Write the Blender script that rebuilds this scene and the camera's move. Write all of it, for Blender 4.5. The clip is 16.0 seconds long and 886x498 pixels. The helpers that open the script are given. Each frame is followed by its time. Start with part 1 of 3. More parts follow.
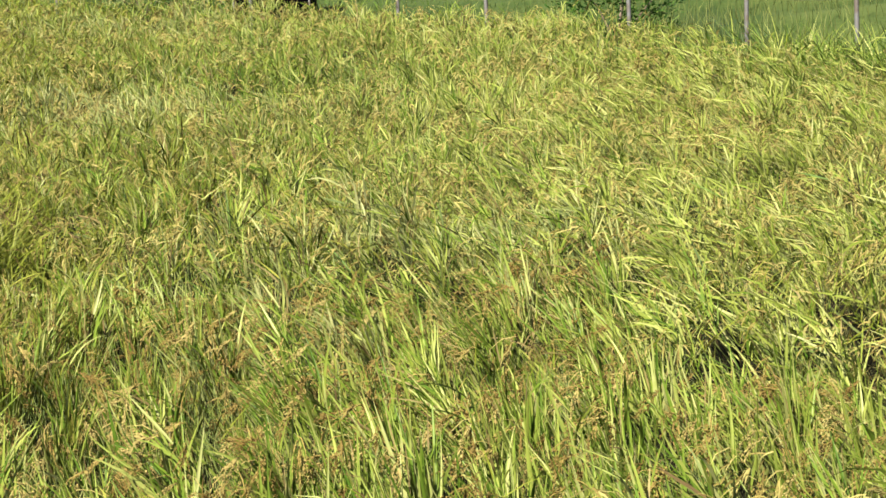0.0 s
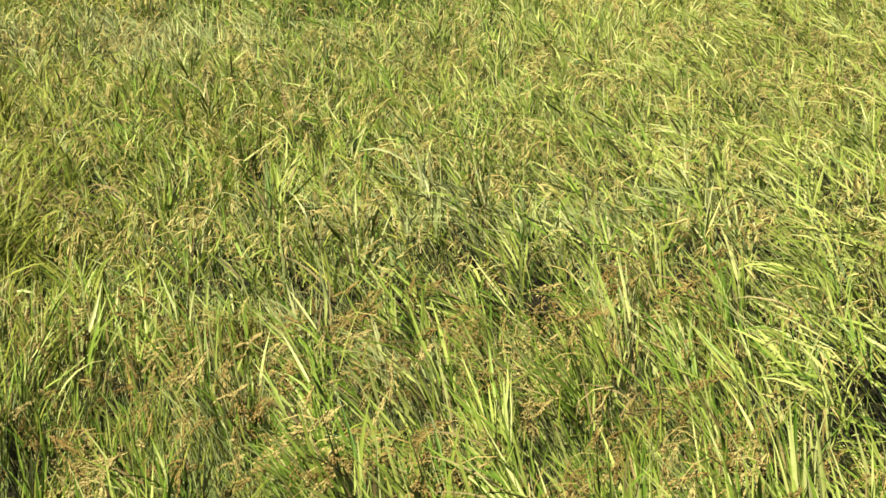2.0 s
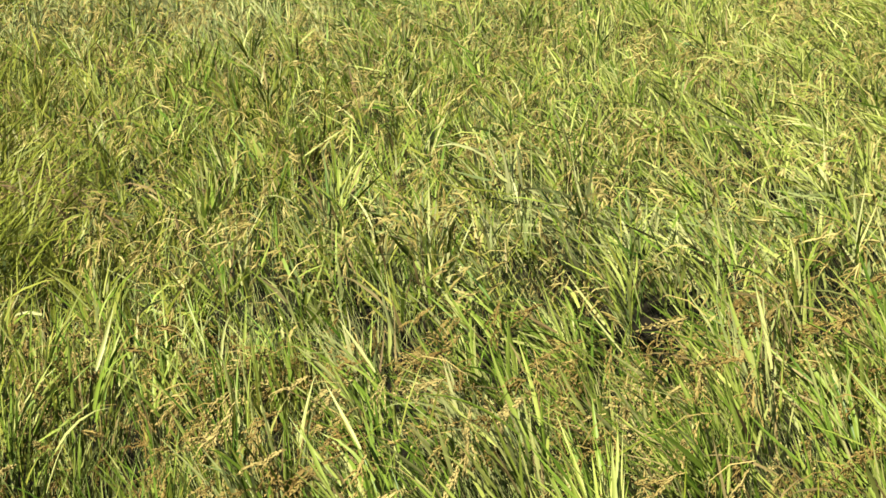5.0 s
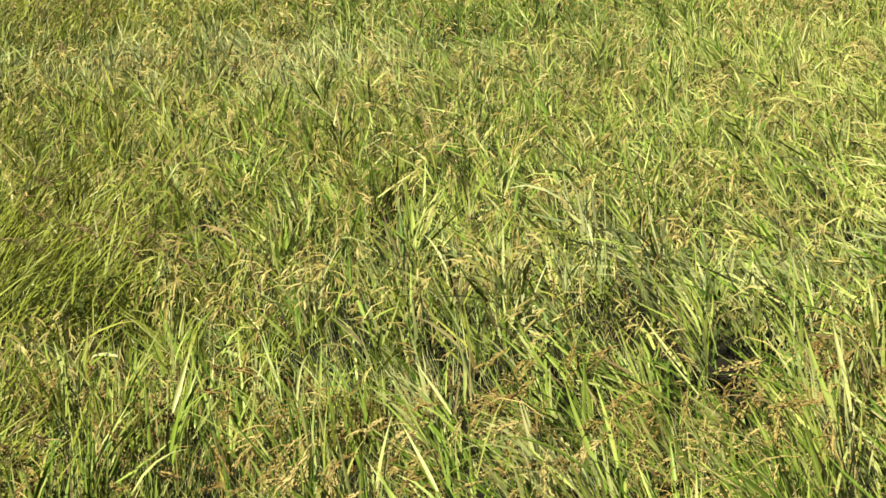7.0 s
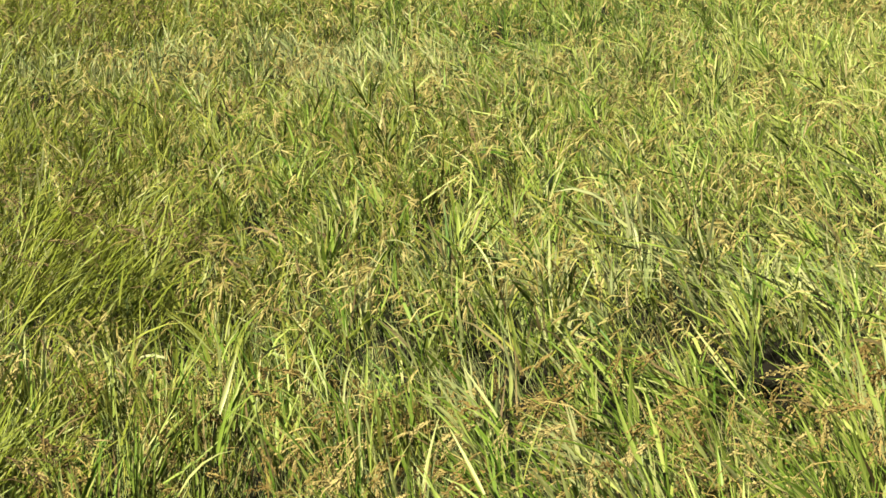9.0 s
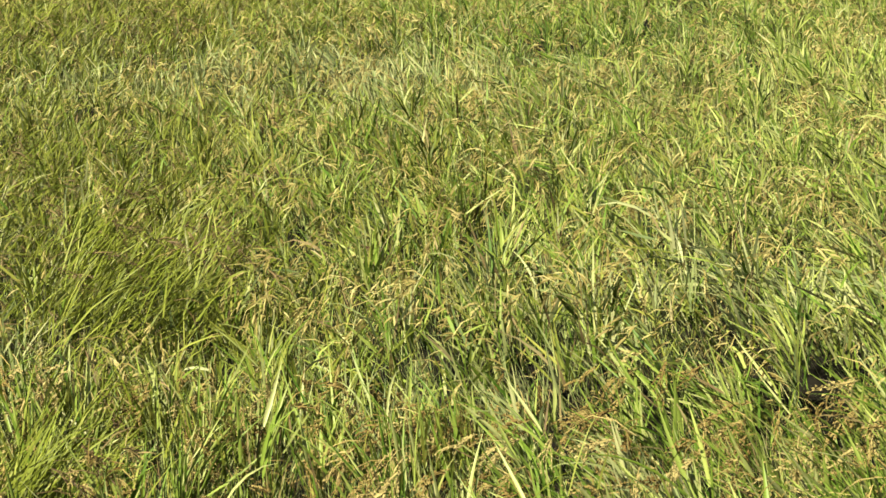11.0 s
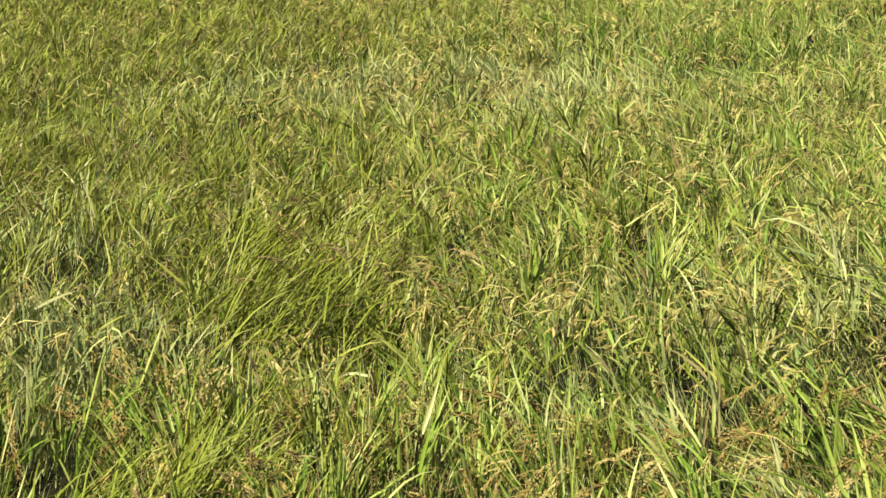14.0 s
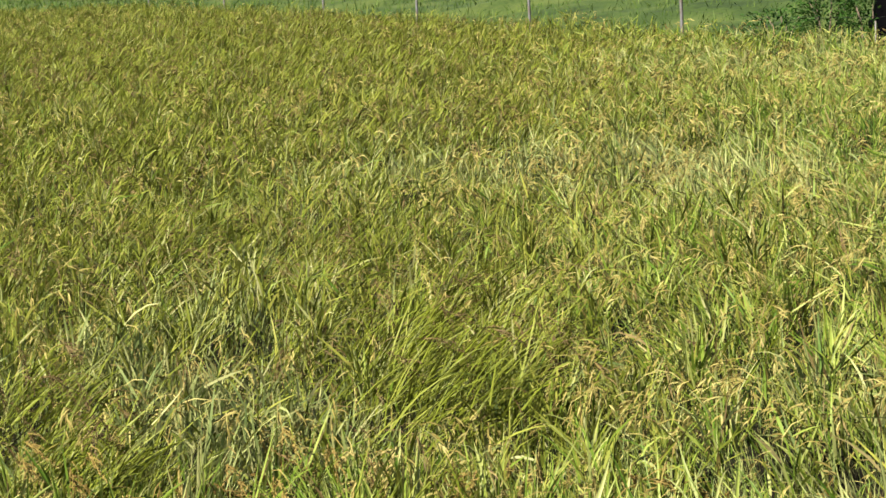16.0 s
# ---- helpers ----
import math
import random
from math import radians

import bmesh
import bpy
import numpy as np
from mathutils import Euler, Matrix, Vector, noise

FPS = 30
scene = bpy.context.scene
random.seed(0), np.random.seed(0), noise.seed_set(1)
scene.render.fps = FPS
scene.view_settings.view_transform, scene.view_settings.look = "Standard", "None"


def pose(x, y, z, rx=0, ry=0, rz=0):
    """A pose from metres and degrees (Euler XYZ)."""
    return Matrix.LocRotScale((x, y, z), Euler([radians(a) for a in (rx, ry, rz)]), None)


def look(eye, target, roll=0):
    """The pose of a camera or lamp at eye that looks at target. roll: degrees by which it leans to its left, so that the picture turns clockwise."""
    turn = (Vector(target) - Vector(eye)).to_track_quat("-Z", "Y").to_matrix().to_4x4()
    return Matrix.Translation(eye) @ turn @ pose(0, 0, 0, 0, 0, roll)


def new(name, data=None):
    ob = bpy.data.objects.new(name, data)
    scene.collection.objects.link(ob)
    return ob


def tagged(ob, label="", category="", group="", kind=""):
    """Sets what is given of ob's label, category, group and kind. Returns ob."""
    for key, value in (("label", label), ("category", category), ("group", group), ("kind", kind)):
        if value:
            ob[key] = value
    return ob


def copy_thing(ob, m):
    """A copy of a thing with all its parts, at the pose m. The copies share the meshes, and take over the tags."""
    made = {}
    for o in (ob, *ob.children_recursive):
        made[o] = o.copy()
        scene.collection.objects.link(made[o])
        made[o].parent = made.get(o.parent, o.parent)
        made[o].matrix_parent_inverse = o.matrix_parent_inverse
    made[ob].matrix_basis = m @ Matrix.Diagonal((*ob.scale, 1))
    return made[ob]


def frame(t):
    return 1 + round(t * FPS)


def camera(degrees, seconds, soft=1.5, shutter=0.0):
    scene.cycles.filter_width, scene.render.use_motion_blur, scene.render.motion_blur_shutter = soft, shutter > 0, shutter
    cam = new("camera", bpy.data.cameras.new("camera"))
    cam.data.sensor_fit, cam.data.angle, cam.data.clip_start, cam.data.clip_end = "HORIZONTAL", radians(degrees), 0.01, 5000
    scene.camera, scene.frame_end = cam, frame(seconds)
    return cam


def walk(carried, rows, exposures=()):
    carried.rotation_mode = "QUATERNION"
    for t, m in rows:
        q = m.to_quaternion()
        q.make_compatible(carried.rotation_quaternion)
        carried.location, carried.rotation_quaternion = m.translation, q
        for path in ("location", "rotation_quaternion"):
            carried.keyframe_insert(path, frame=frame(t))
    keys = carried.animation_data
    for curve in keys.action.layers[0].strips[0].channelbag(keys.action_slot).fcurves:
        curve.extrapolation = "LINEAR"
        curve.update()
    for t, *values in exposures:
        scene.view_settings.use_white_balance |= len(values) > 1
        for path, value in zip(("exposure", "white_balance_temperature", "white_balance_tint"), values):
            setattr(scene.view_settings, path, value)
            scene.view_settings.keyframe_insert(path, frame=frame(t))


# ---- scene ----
cam = camera(24.0, 16.0, soft=1.55)
# seconds, x, y, z, yaw, pitch, roll
ROWS = [
    (0.0, -0.280, -3.506, 2.735, -4.960, -10.459, 3.085),
    (0.5, -0.250, -3.486, 2.730, -4.484, -10.497, 3.152),
    (1.0, -0.205, -3.478, 2.724, -3.737, -10.520, 3.234),
    (1.5, -0.124, -2.577, 2.916, -2.929, -12.700, 2.880),
    (2.0, -0.056, -1.535, 2.798, -2.386, -13.259, 3.129),
    (2.5, -0.012, -0.532, 2.605, -1.842, -13.340, 3.800),
    (3.0, -0.001, -0.008, 2.548, -1.178, -13.651, 3.510),
    (3.5, 0.000, 0.000, 2.550, -0.844, -13.595, 3.491),
    (4.0, -0.003, 0.005, 2.544, -0.607, -13.554, 3.519),
    (6.5, -0.027, 0.005, 2.549, 1.434, -12.736, 3.437),
    (7.0, -0.035, 0.008, 2.548, 1.914, -12.228, 3.780),
    (7.5, -0.045, 0.004, 2.551, 2.492, -12.280, 3.889),
    (8.0, -0.046, 0.006, 2.552, 2.729, -12.143, 3.840),
    (8.5, -0.048, 0.004, 2.553, 2.919, -12.088, 3.705),
    (9.0, -0.048, -0.000, 2.552, 3.106, -12.076, 3.786),
    (11.5, -0.072, 0.005, 2.555, 5.136, -11.523, 3.924),
    (12.0, -0.082, -0.003, 2.559, 6.467, -11.397, 4.246),
    (12.5, -0.086, -0.006, 2.559, 6.954, -11.360, 3.796),
    (13.0, -0.094, -0.008, 2.560, 7.797, -11.408, 3.406),
    (13.5, -0.094, -0.011, 2.560, 8.454, -11.287, 3.430),
    (14.0, -0.088, -0.016, 2.560, 8.606, -11.092, 3.406),
    (14.5, -0.094, -0.022, 2.570, 8.983, -10.184, 3.631),
    (15.0, -0.103, -0.030, 2.578, 9.895, -9.437, 3.705),
    (15.5, -0.120, -0.041, 2.590, 11.313, -8.950, 3.342),
    (16.0, -0.140, -0.038, 2.593, 12.855, -8.743, 3.458),
]
walk(cam, [(t, pose(x, y, z, 90 + pitch, roll, yaw)) for t, x, y, z, yaw, pitch, roll in ROWS])

# ---- light ----
SUN_EL, SUN_AZ = 46.0, 214.0          # degrees; azimuth clockwise from ahead (+y)
world = bpy.data.worlds.new("sky")
scene.world = world
world.use_nodes = True
wn = world.node_tree
sky = wn.nodes.new("ShaderNodeTexSky")
sky.sky_type, sky.sun_disc = "NISHITA", False
sky.sun_elevation, sky.sun_rotation = radians(SUN_EL), radians(SUN_AZ)
sky.air_density, sky.dust_density = 0.32, 0.2
wn.nodes["Background"].inputs["Strength"].default_value = 0.05
wn.links.new(sky.outputs["Color"], wn.nodes["Background"].inputs["Color"])
sun = new("sun", bpy.data.lights.new("sun", "SUN"))
sun.data.energy, sun.data.angle, sun.data.color = 5.0, radians(0.53), (1.0, 0.93, 0.80)
sun_way = Vector((math.sin(radians(SUN_AZ)) * math.cos(radians(SUN_EL)),
                  math.cos(radians(SUN_AZ)) * math.cos(radians(SUN_EL)), math.sin(radians(SUN_EL))))
sun.matrix_world = look(sun_way * 60, (0, 0, 0))
scene.view_settings.exposure = 2.06

rng = np.random.default_rng(7)


# ---- materials ----
def ramp_node(nt, stops):
    r = nt.nodes.new("ShaderNodeValToRGB")
    els = r.color_ramp.elements
    while len(els) < len(stops):
        els.new(0.5)
    for e, (p, c) in zip(els, stops):
        e.position, e.color = p, (*c, 1)
    return r


def leaf_material(name, stops, translucent=0.22, rough=0.5, per_object=False, patch=0.25, spec=0.09):
    """A blade or leaf: colour picked leaf by leaf, blotched along its length, lit through from behind."""
    m = bpy.data.materials.new(name)
    m.use_nodes = True
    nt = m.node_tree
    n, l = nt.nodes, nt.links
    bsdf = n["Principled BSDF"]
    geo, info = n.new("ShaderNodeNewGeometry"), n.new("ShaderNodeObjectInfo")
    big, fine = n.new("ShaderNodeTexNoise"), n.new("ShaderNodeTexNoise")
    big.inputs["Scale"].default_value, fine.inputs["Scale"].default_value = 0.9, 28.0
    l.new(geo.outputs["Position"], big.inputs["Vector"])
    l.new(geo.outputs["Position"], fine.inputs["Vector"])
    add = n.new("ShaderNodeMath")
    add.operation = "MULTIPLY_ADD"
    l.new(big.outputs["Fac"], add.inputs[0])
    add.inputs[1].default_value = patch
    l.new(info.outputs["Random"] if per_object else geo.outputs["Random Per Island"], add.inputs[2])
    add2 = n.new("ShaderNodeMath")
    add2.operation = "MULTIPLY_ADD"
    l.new(fine.outputs["Fac"], add2.inputs[0])
    add2.inputs[1].default_value = 0.3
    l.new(add.outputs[0], add2.inputs[2])
    sub = n.new("ShaderNodeMath")
    sub.operation = "SUBTRACT"
    l.new(add2.outputs[0], sub.inputs[0])
    sub.inputs[1].default_value = 0.5 * patch + 0.15
    ramp = ramp_node(nt, stops)
    l.new(sub.outputs[0], ramp.inputs[0])
    l.new(ramp.outputs["Color"], bsdf.inputs["Base Color"])
    bsdf.inputs["Roughness"].default_value = rough
    bsdf.inputs["Specular IOR Level"].default_value = spec
    tr, mix = n.new("ShaderNodeBsdfTranslucent"), n.new("ShaderNodeMixShader")
    l.new(ramp.outputs["Color"], tr.inputs["Color"])
    mix.inputs[0].default_value = translucent
    l.new(bsdf.outputs[0], mix.inputs[1])
    l.new(tr.outputs[0], mix.inputs[2])
    l.new(mix.outputs[0], n["Material Output"].inputs["Surface"])
    return m


def rough_material(name, stops, scale=6.0, fine=60.0, rough=0.85, bump=0.4, metal=0.0, dist=0.01, spec=0.2):
    m = bpy.data.materials.new(name)
    m.use_nodes = True
    nt = m.node_tree
    n, l = nt.nodes, nt.links
    bsdf = n["Principled BSDF"]
    tex, a, b = n.new("ShaderNodeTexCoord"), n.new("ShaderNodeTexNoise"), n.new("ShaderNodeTexNoise")
    a.inputs["Scale"].default_value, b.inputs["Scale"].default_value = scale, fine
    a.inputs["Detail"].default_value = 6
    l.new(tex.outputs["Object"], a.inputs["Vector"])
    l.new(tex.outputs["Object"], b.inputs["Vector"])
    mix = n.new("ShaderNodeMath")
    mix.operation = "MULTIPLY_ADD"
    l.new(b.outputs["Fac"], mix.inputs[0])
    mix.inputs[1].default_value = 0.35
    l.new(a.outputs["Fac"], mix.inputs[2])
    ramp = ramp_node(nt, stops)
    l.new(mix.outputs[0], ramp.inputs[0])
    l.new(ramp.outputs["Color"], bsdf.inputs["Base Color"])
    bp = n.new("ShaderNodeBump")
    bp.inputs["Strength"].default_value, bp.inputs["Distance"].default_value = bump, dist
    l.new(mix.outputs[0], bp.inputs["Height"])
    l.new(bp.outputs[0], bsdf.inputs["Normal"])
    bsdf.inputs["Roughness"].default_value, bsdf.inputs["Metallic"].default_value = rough, metal
    bsdf.inputs["Specular IOR Level"].default_value = spec
    return m


# leaf greens; the paler top stop also paints in the waxy sunlit sheen
FRESH = [(0.0, (0.040, 0.082, 0.007)), (0.35, (0.106, 0.156, 0.018)), (0.7, (0.178, 0.213, 0.042)), (1.0, (0.248, 0.260, 0.095))]
M_LEAF = leaf_material("rice_leaf", FRESH)
M_LEAF_ONE = leaf_material("rice_leaf_single", FRESH, rough=0.45, per_object=True, spec=0.18)
M_PALE = leaf_material("rice_leaf_pale", [(0.0, (0.080, 0.110, 0.035)), (0.5, (0.170, 0.195, 0.064)), (1.0, (0.262, 0.268, 0.112))])
M_OLIVE = leaf_material("rice_leaf_olive", [(0.0, (0.040, 0.055, 0.007)), (0.5, (0.094, 0.112, 0.014)), (1.0, (0.176, 0.180, 0.032))])
# yellowing leaf tones, sheen again coloured into the pale end
M_GOLD = leaf_material("rice_leaf_golden", [(0.0, (0.108, 0.141, 0.019)), (0.5, (0.188, 0.220, 0.042)), (1.0, (0.268, 0.277, 0.096))], 0.22)
M_GOLD_ONE = leaf_material("rice_leaf_golden_single", [(0.0, (0.108, 0.141, 0.019)), (0.5, (0.188, 0.220, 0.042)), (1.0, (0.268, 0.277, 0.096))], 0.22, per_object=True)
M_DRY = leaf_material("rice_leaf_dry", [(0.0, (0.076, 0.052, 0.022)), (0.5, (0.145, 0.115, 0.043)), (1.0, (0.199, 0.168, 0.072))], 0.15, 0.6)
M_WEED = leaf_material("weed_blade", [(0.0, (0.050, 0.052, 0.006)), (0.3, (0.070, 0.085, 0.007)), (0.6, (0.104, 0.126, 0.011)), (1.0, (0.168, 0.182, 0.030))], 0.2, 0.5, patch=0.5)
M_STRAW = leaf_material("rice_leaf_straw", [(0.0, (0.120, 0.130, 0.046)), (0.5, (0.200, 0.205, 0.078)), (1.0, (0.285, 0.280, 0.125))], 0.22)
M_DEEP = leaf_material("lush_blade", [(0.0, (0.028, 0.057, 0.008)), (0.5, (0.071, 0.119, 0.016)), (1.0, (0.132, 0.180, 0.033))], 0.3, 0.45)
M_BANK = leaf_material("bank_blade", [(0.0, (0.020, 0.043, 0.006)), (0.5, (0.042, 0.080, 0.011)), (1.0, (0.078, 0.112, 0.023))], 0.2, 0.6, spec=0.1)
M_MEADOW = leaf_material("meadow_blade", [(0.0, (0.040, 0.056, 0.015)), (0.5, (0.075, 0.095, 0.026)), (1.0, (0.130, 0.142, 0.050))], 0.2, 0.7, spec=0.06)
M_SHRUB = leaf_material("shrub_leaf", [(0.0, (0.013, 0.036, 0.006)), (0.6, (0.028, 0.070, 0.011)), (1.0, (0.055, 0.110, 0.020))], 0.3, 0.5)
M_GRAIN = leaf_material("rice_grain", [(0.0, (0.115, 0.088, 0.022)), (0.5, (0.203, 0.167, 0.046)), (1.0, (0.290, 0.255, 0.088))], 0.25, 0.65, spec=0.15)
M_GRAIN_ONE = leaf_material("rice_grain_single", [(0.0, (0.118, 0.078, 0.020)), (0.5, (0.202, 0.151, 0.042)), (1.0, (0.290, 0.240, 0.085))], 0.25, 0.65, per_object=True, patch=0.5, spec=0.12)
M_SEED = leaf_material("weed_seed", [(0.0, (0.040, 0.025, 0.010)), (0.6, (0.090, 0.060, 0.020)), (1.0, (0.140, 0.105, 0.036))], 0.1, 0.7, spec=0.2)
M_STALK = leaf_material("rice_stalk", [(0.0, (0.085, 0.125, 0.032)), (0.6, (0.160, 0.190, 0.058)), (1.0, (0.240, 0.230, 0.090))], 0.1, 0.5)
# wet soil, blackened further so its colour holds the shade between the hills
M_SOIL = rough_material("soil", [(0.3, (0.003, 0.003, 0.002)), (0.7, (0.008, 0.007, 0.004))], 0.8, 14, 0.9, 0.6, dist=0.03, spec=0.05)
M_TURF = rough_material("turf", [(0.45, (0.009, 0.019, 0.003)), (0.62, (0.022, 0.040, 0.005)), (0.82, (0.044, 0.062, 0.012))], 0.7, 11, 0.95, 0.8, dist=0.05)
M_POST = rough_material("galvanised_post", [(0.3, (0.075, 0.077, 0.077)), (0.6, (0.125, 0.125, 0.122)), (0.85, (0.095, 0.078, 0.065))], 9, 70, 0.55, 0.2, 0.3, 0.002)
M_WIRE = rough_material("fence_wire", [(0.3, (0.03, 0.03, 0.03)), (0.8, (0.06, 0.06, 0.055))], 30, 200, 0.5, 0.1, 0.6, 0.001)
M_FILM = rough_material("black_film", [(0.3, (0.0008, 0.0008, 0.001)), (0.8, (0.0016, 0.0016, 0.0016))], 2, 30, 0.45, 0.4, 0.0, 0.02, 0.01)
M_BARK = rough_material("bark", [(0.3, (0.05, 0.035, 0.025)), (0.8, (0.13, 0.10, 0.07))], 10, 60, 0.9, 0.6, dist=0.005)


# ---- mesh helpers ----
def mesh_from(name, verts, loops, sizes, materials, index=None):
    """A mesh from arrays: vertex places, the faces' corners in a row, each face's count of corners, each face's material."""
    me = bpy.data.meshes.new(name)
    verts, loops, sizes = np.asarray(verts, np.float32), np.asarray(loops, np.int32), np.asarray(sizes, np.int32)
    me.vertices.add(len(verts))
    me.vertices.foreach_set("co", verts.ravel())
    me.loops.add(len(loops))
    me.loops.foreach_set("vertex_index", loops)
    me.polygons.add(len(sizes))
    starts = np.concatenate([[0], np.cumsum(sizes)[:-1]]).astype(np.int32)
    me.polygons.foreach_set("loop_start", starts)
    for m in materials:
        me.materials.append(m)
    if index is not None:
        me.polygons.foreach_set("material_index", np.asarray(index, np.int32))
    me.polygons.foreach_set("use_smooth", sizes > 3)
    me.update(calc_edges=True)
    me.validate()
    return me


class Pile:
    """Gathers blades, stalks and grains, to be made into one mesh."""

    def __init__(self):
        self.v, self.l, self.s, self.m, self.n = [], [], [], [], 0

    def add(self, v, l, s, m):
        self.v.append(v), self.l.append(l + self.n), self.s.append(s), self.m.append(m)
        self.n += len(v)

    def mesh(self, name, materials):
        return mesh_from(name, np.concatenate(self.v), np.concatenate(self.l), np.concatenate(self.s), materials, np.concatenate(self.m))


def arc(base, length, az, tilt, droop, steps, power=1.4):
    """Points along bowed lines that start at base, leaning from upright by tilt towards az and bowing further by droop. (N, steps+1, 3)"""
    n = len(base)
    s = (np.arange(steps) + 0.5) / steps
    th = tilt[:, None] + droop[:, None] * s[None] ** power
    d = np.stack([np.sin(th) * np.cos(az)[:, None], np.sin(th) * np.sin(az)[:, None], np.cos(th)], -1) * (length[:, None, None] / steps)
    return np.concatenate([base[:, None], base[:, None] + np.cumsum(d, 1)], 1)


def add_blades(pile, base, length, az, tilt, droop, width, steps, mat, twist=0.7, fold=False):
    n = len(base)
    if n == 0:
        return
    p = arc(base, length, az, tilt, droop, steps)
    t = np.gradient(p, axis=1)
    t /= np.linalg.norm(t, axis=2, keepdims=True)
    side = np.stack([-np.sin(az), np.cos(az), np.zeros(n)], -1)[:, None] * np.ones((1, steps + 1, 1))
    up = np.cross(t, side)
    a = (rng.normal(0, twist, n)[:, None] + rng.normal(0, 0.35, n)[:, None] * np.linspace(0, 1, steps + 1)[None])[..., None]
    across = side * np.cos(a) + up * np.sin(a)
    s = np.linspace(0, 1, steps + 1)
    prof = np.minimum(1, 0.6 + 1.5 * s) * np.clip(1 - s ** 1.8, 0, 1)
    w = 0.5 * width[:, None, None] * prof[None, :, None]
    left, right, tip = p[:, :-1] - (across * w)[:, :-1], p[:, :-1] + (across * w)[:, :-1], p[:, -1:]
    if fold:
        keel = p[:, :-1] - 0.55 * (np.cross(t, across) * w)[:, :-1]
        v = np.concatenate([left, keel, right, tip], 1)
        i, m = np.arange(steps - 1), steps
        quads = np.concatenate([np.stack([k * m + i, (k + 1) * m + i, (k + 1) * m + i + 1, k * m + i + 1], -1).ravel() for k in (0, 1)])
        face = np.concatenate([quads, [m - 1, 2 * m - 1, 3 * m, 2 * m - 1, 3 * m - 1, 3 * m]])
        loops = (np.arange(n)[:, None] * (3 * m + 1) + face[None]).ravel()
        pile.add(v.reshape(-1, 3), loops, np.tile([4] * (2 * steps - 2) + [3, 3], n), np.repeat(np.broadcast_to(mat, n), 2 * steps))
        return
    v = np.concatenate([left, right, tip], 1)
    k = 2 * steps + 1
    i = np.arange(steps - 1)
    quads = np.stack([i, steps + i, steps + i + 1, i + 1], -1).ravel()
    face = np.concatenate([quads, [steps - 1, 2 * steps - 1, 2 * steps]])
    loops = (np.arange(n)[:, None] * k + face[None]).ravel()
    sizes = np.tile(np.concatenate([np.full(steps - 1, 4), [3]]), n)
    pile.add(v.reshape(-1, 3), loops, sizes, np.repeat(np.broadcast_to(mat, n), steps))


def add_grains(pile, at, way, length, width, mat):
    """Grains, or clusters of them: four-sided spindles, thickest below the middle."""
    n = len(at)
    if n == 0:
        return
    way = way / np.linalg.norm(way, axis=1, keepdims=True)
    ref = np.where(np.abs(way[:, 2:]) > 0.9, np.array([[1.0, 0, 0]]), np.array([[0, 0, 1.0]]))
    a = np.cross(way, ref)
    a /= np.linalg.norm(a, axis=1, keepdims=True)
    b = np.cross(way, a)
    th = rng.uniform(0, 6.283, n)[:, None]
    a, b = a * np.cos(th) + b * np.sin(th), b * np.cos(th) - a * np.sin(th)
    mid = at + way * (0.45 * length)[:, None]
    w = width[:, None]
    v = np.stack([at - 0.32 * w * b, mid + 0.5 * w * a + 0.32 * w * b, mid - 0.5 * w * a + 0.32 * w * b, at + way * length[:, None] - 0.32 * w * b], 1)
    face = np.array([0, 2, 1, 3, 1, 2, 0, 1, 3, 0, 3, 2])
    loops = (np.arange(n)[:, None] * 4 + face[None]).ravel()
    pile.add(v.reshape(-1, 3), loops, np.full(n * 4, 3), np.repeat(np.broadcast_to(mat, n), 4))


def add_ears(pile, base, az, strands, size, width, mat, grains=0):
    """Ripe ears: an axis that arches over, and side branches that hang from it like the teeth of a comb, ridged with grains."""
    n = len(base)
    if n == 0:
        return
    steps = 6
    length = size * rng.uniform(0.75, 1.2, n)
    tilt, droop = rng.uniform(0.7, 1.6, n), rng.uniform(1.3, 2.0, n)
    p = arc(base, length, az, tilt, droop, steps, 0.3)
    add_blades(pile, base, length, az, tilt, droop, np.full(n, 0.8 * width), 3, mat, 0.5)
    k = n * strands
    hub = np.repeat(np.arange(n), strands)
    f = rng.uniform(0.10, 0.80, k) * steps
    i = f.astype(int)
    at = p[hub, i] + (p[hub, i + 1] - p[hub, i]) * (f - i)[:, None]
    saz = az[hub] + rng.normal(0, 0.4, k)
    slen = size * rng.uniform(0.30, 0.55, k)
    stilt, sdroop = np.clip(tilt[hub] + rng.normal(0.9, 0.3, k), 1.3, 2.5), rng.uniform(0.5, 1.1, k)
    add_blades(pile, at, slen, saz, stilt, sdroop, width * rng.uniform(0.75, 1.3, k), 3, mat, 0.9)
    if grains:
        steps = 5
        q = arc(at, slen, saz, stilt, sdroop, steps)
        m = k * grains
        own = np.repeat(np.arange(k), grains)
        f = np.tile((np.arange(grains) + 0.5) / grains, k) * steps
        i = np.minimum(f.astype(int), steps - 1)
        a, b = q[own, i], q[own, i + 1]
        way = (b - a) / np.linalg.norm(b - a, axis=1, keepdims=True)
        at = a + (b - a) * (f - i)[:, None] + rng.normal(0, 0.0022, (m, 3))
        add_grains(pile, at, way + rng.normal(0, 0.3, (m, 3)), rng.uniform(0.011, 0.015, m), rng.uniform(0.0050, 0.0070, m), mat)


# ---- the lie of the crop ----
def bump_sum(x, y, spots):
    out = np.zeros_like(x)
    for cx, cy, rx, ry, k in spots:
        out = out + k * np.exp(-((x - cx) / rx) ** 2 - ((y - cy) / ry) ** 2)
    return out


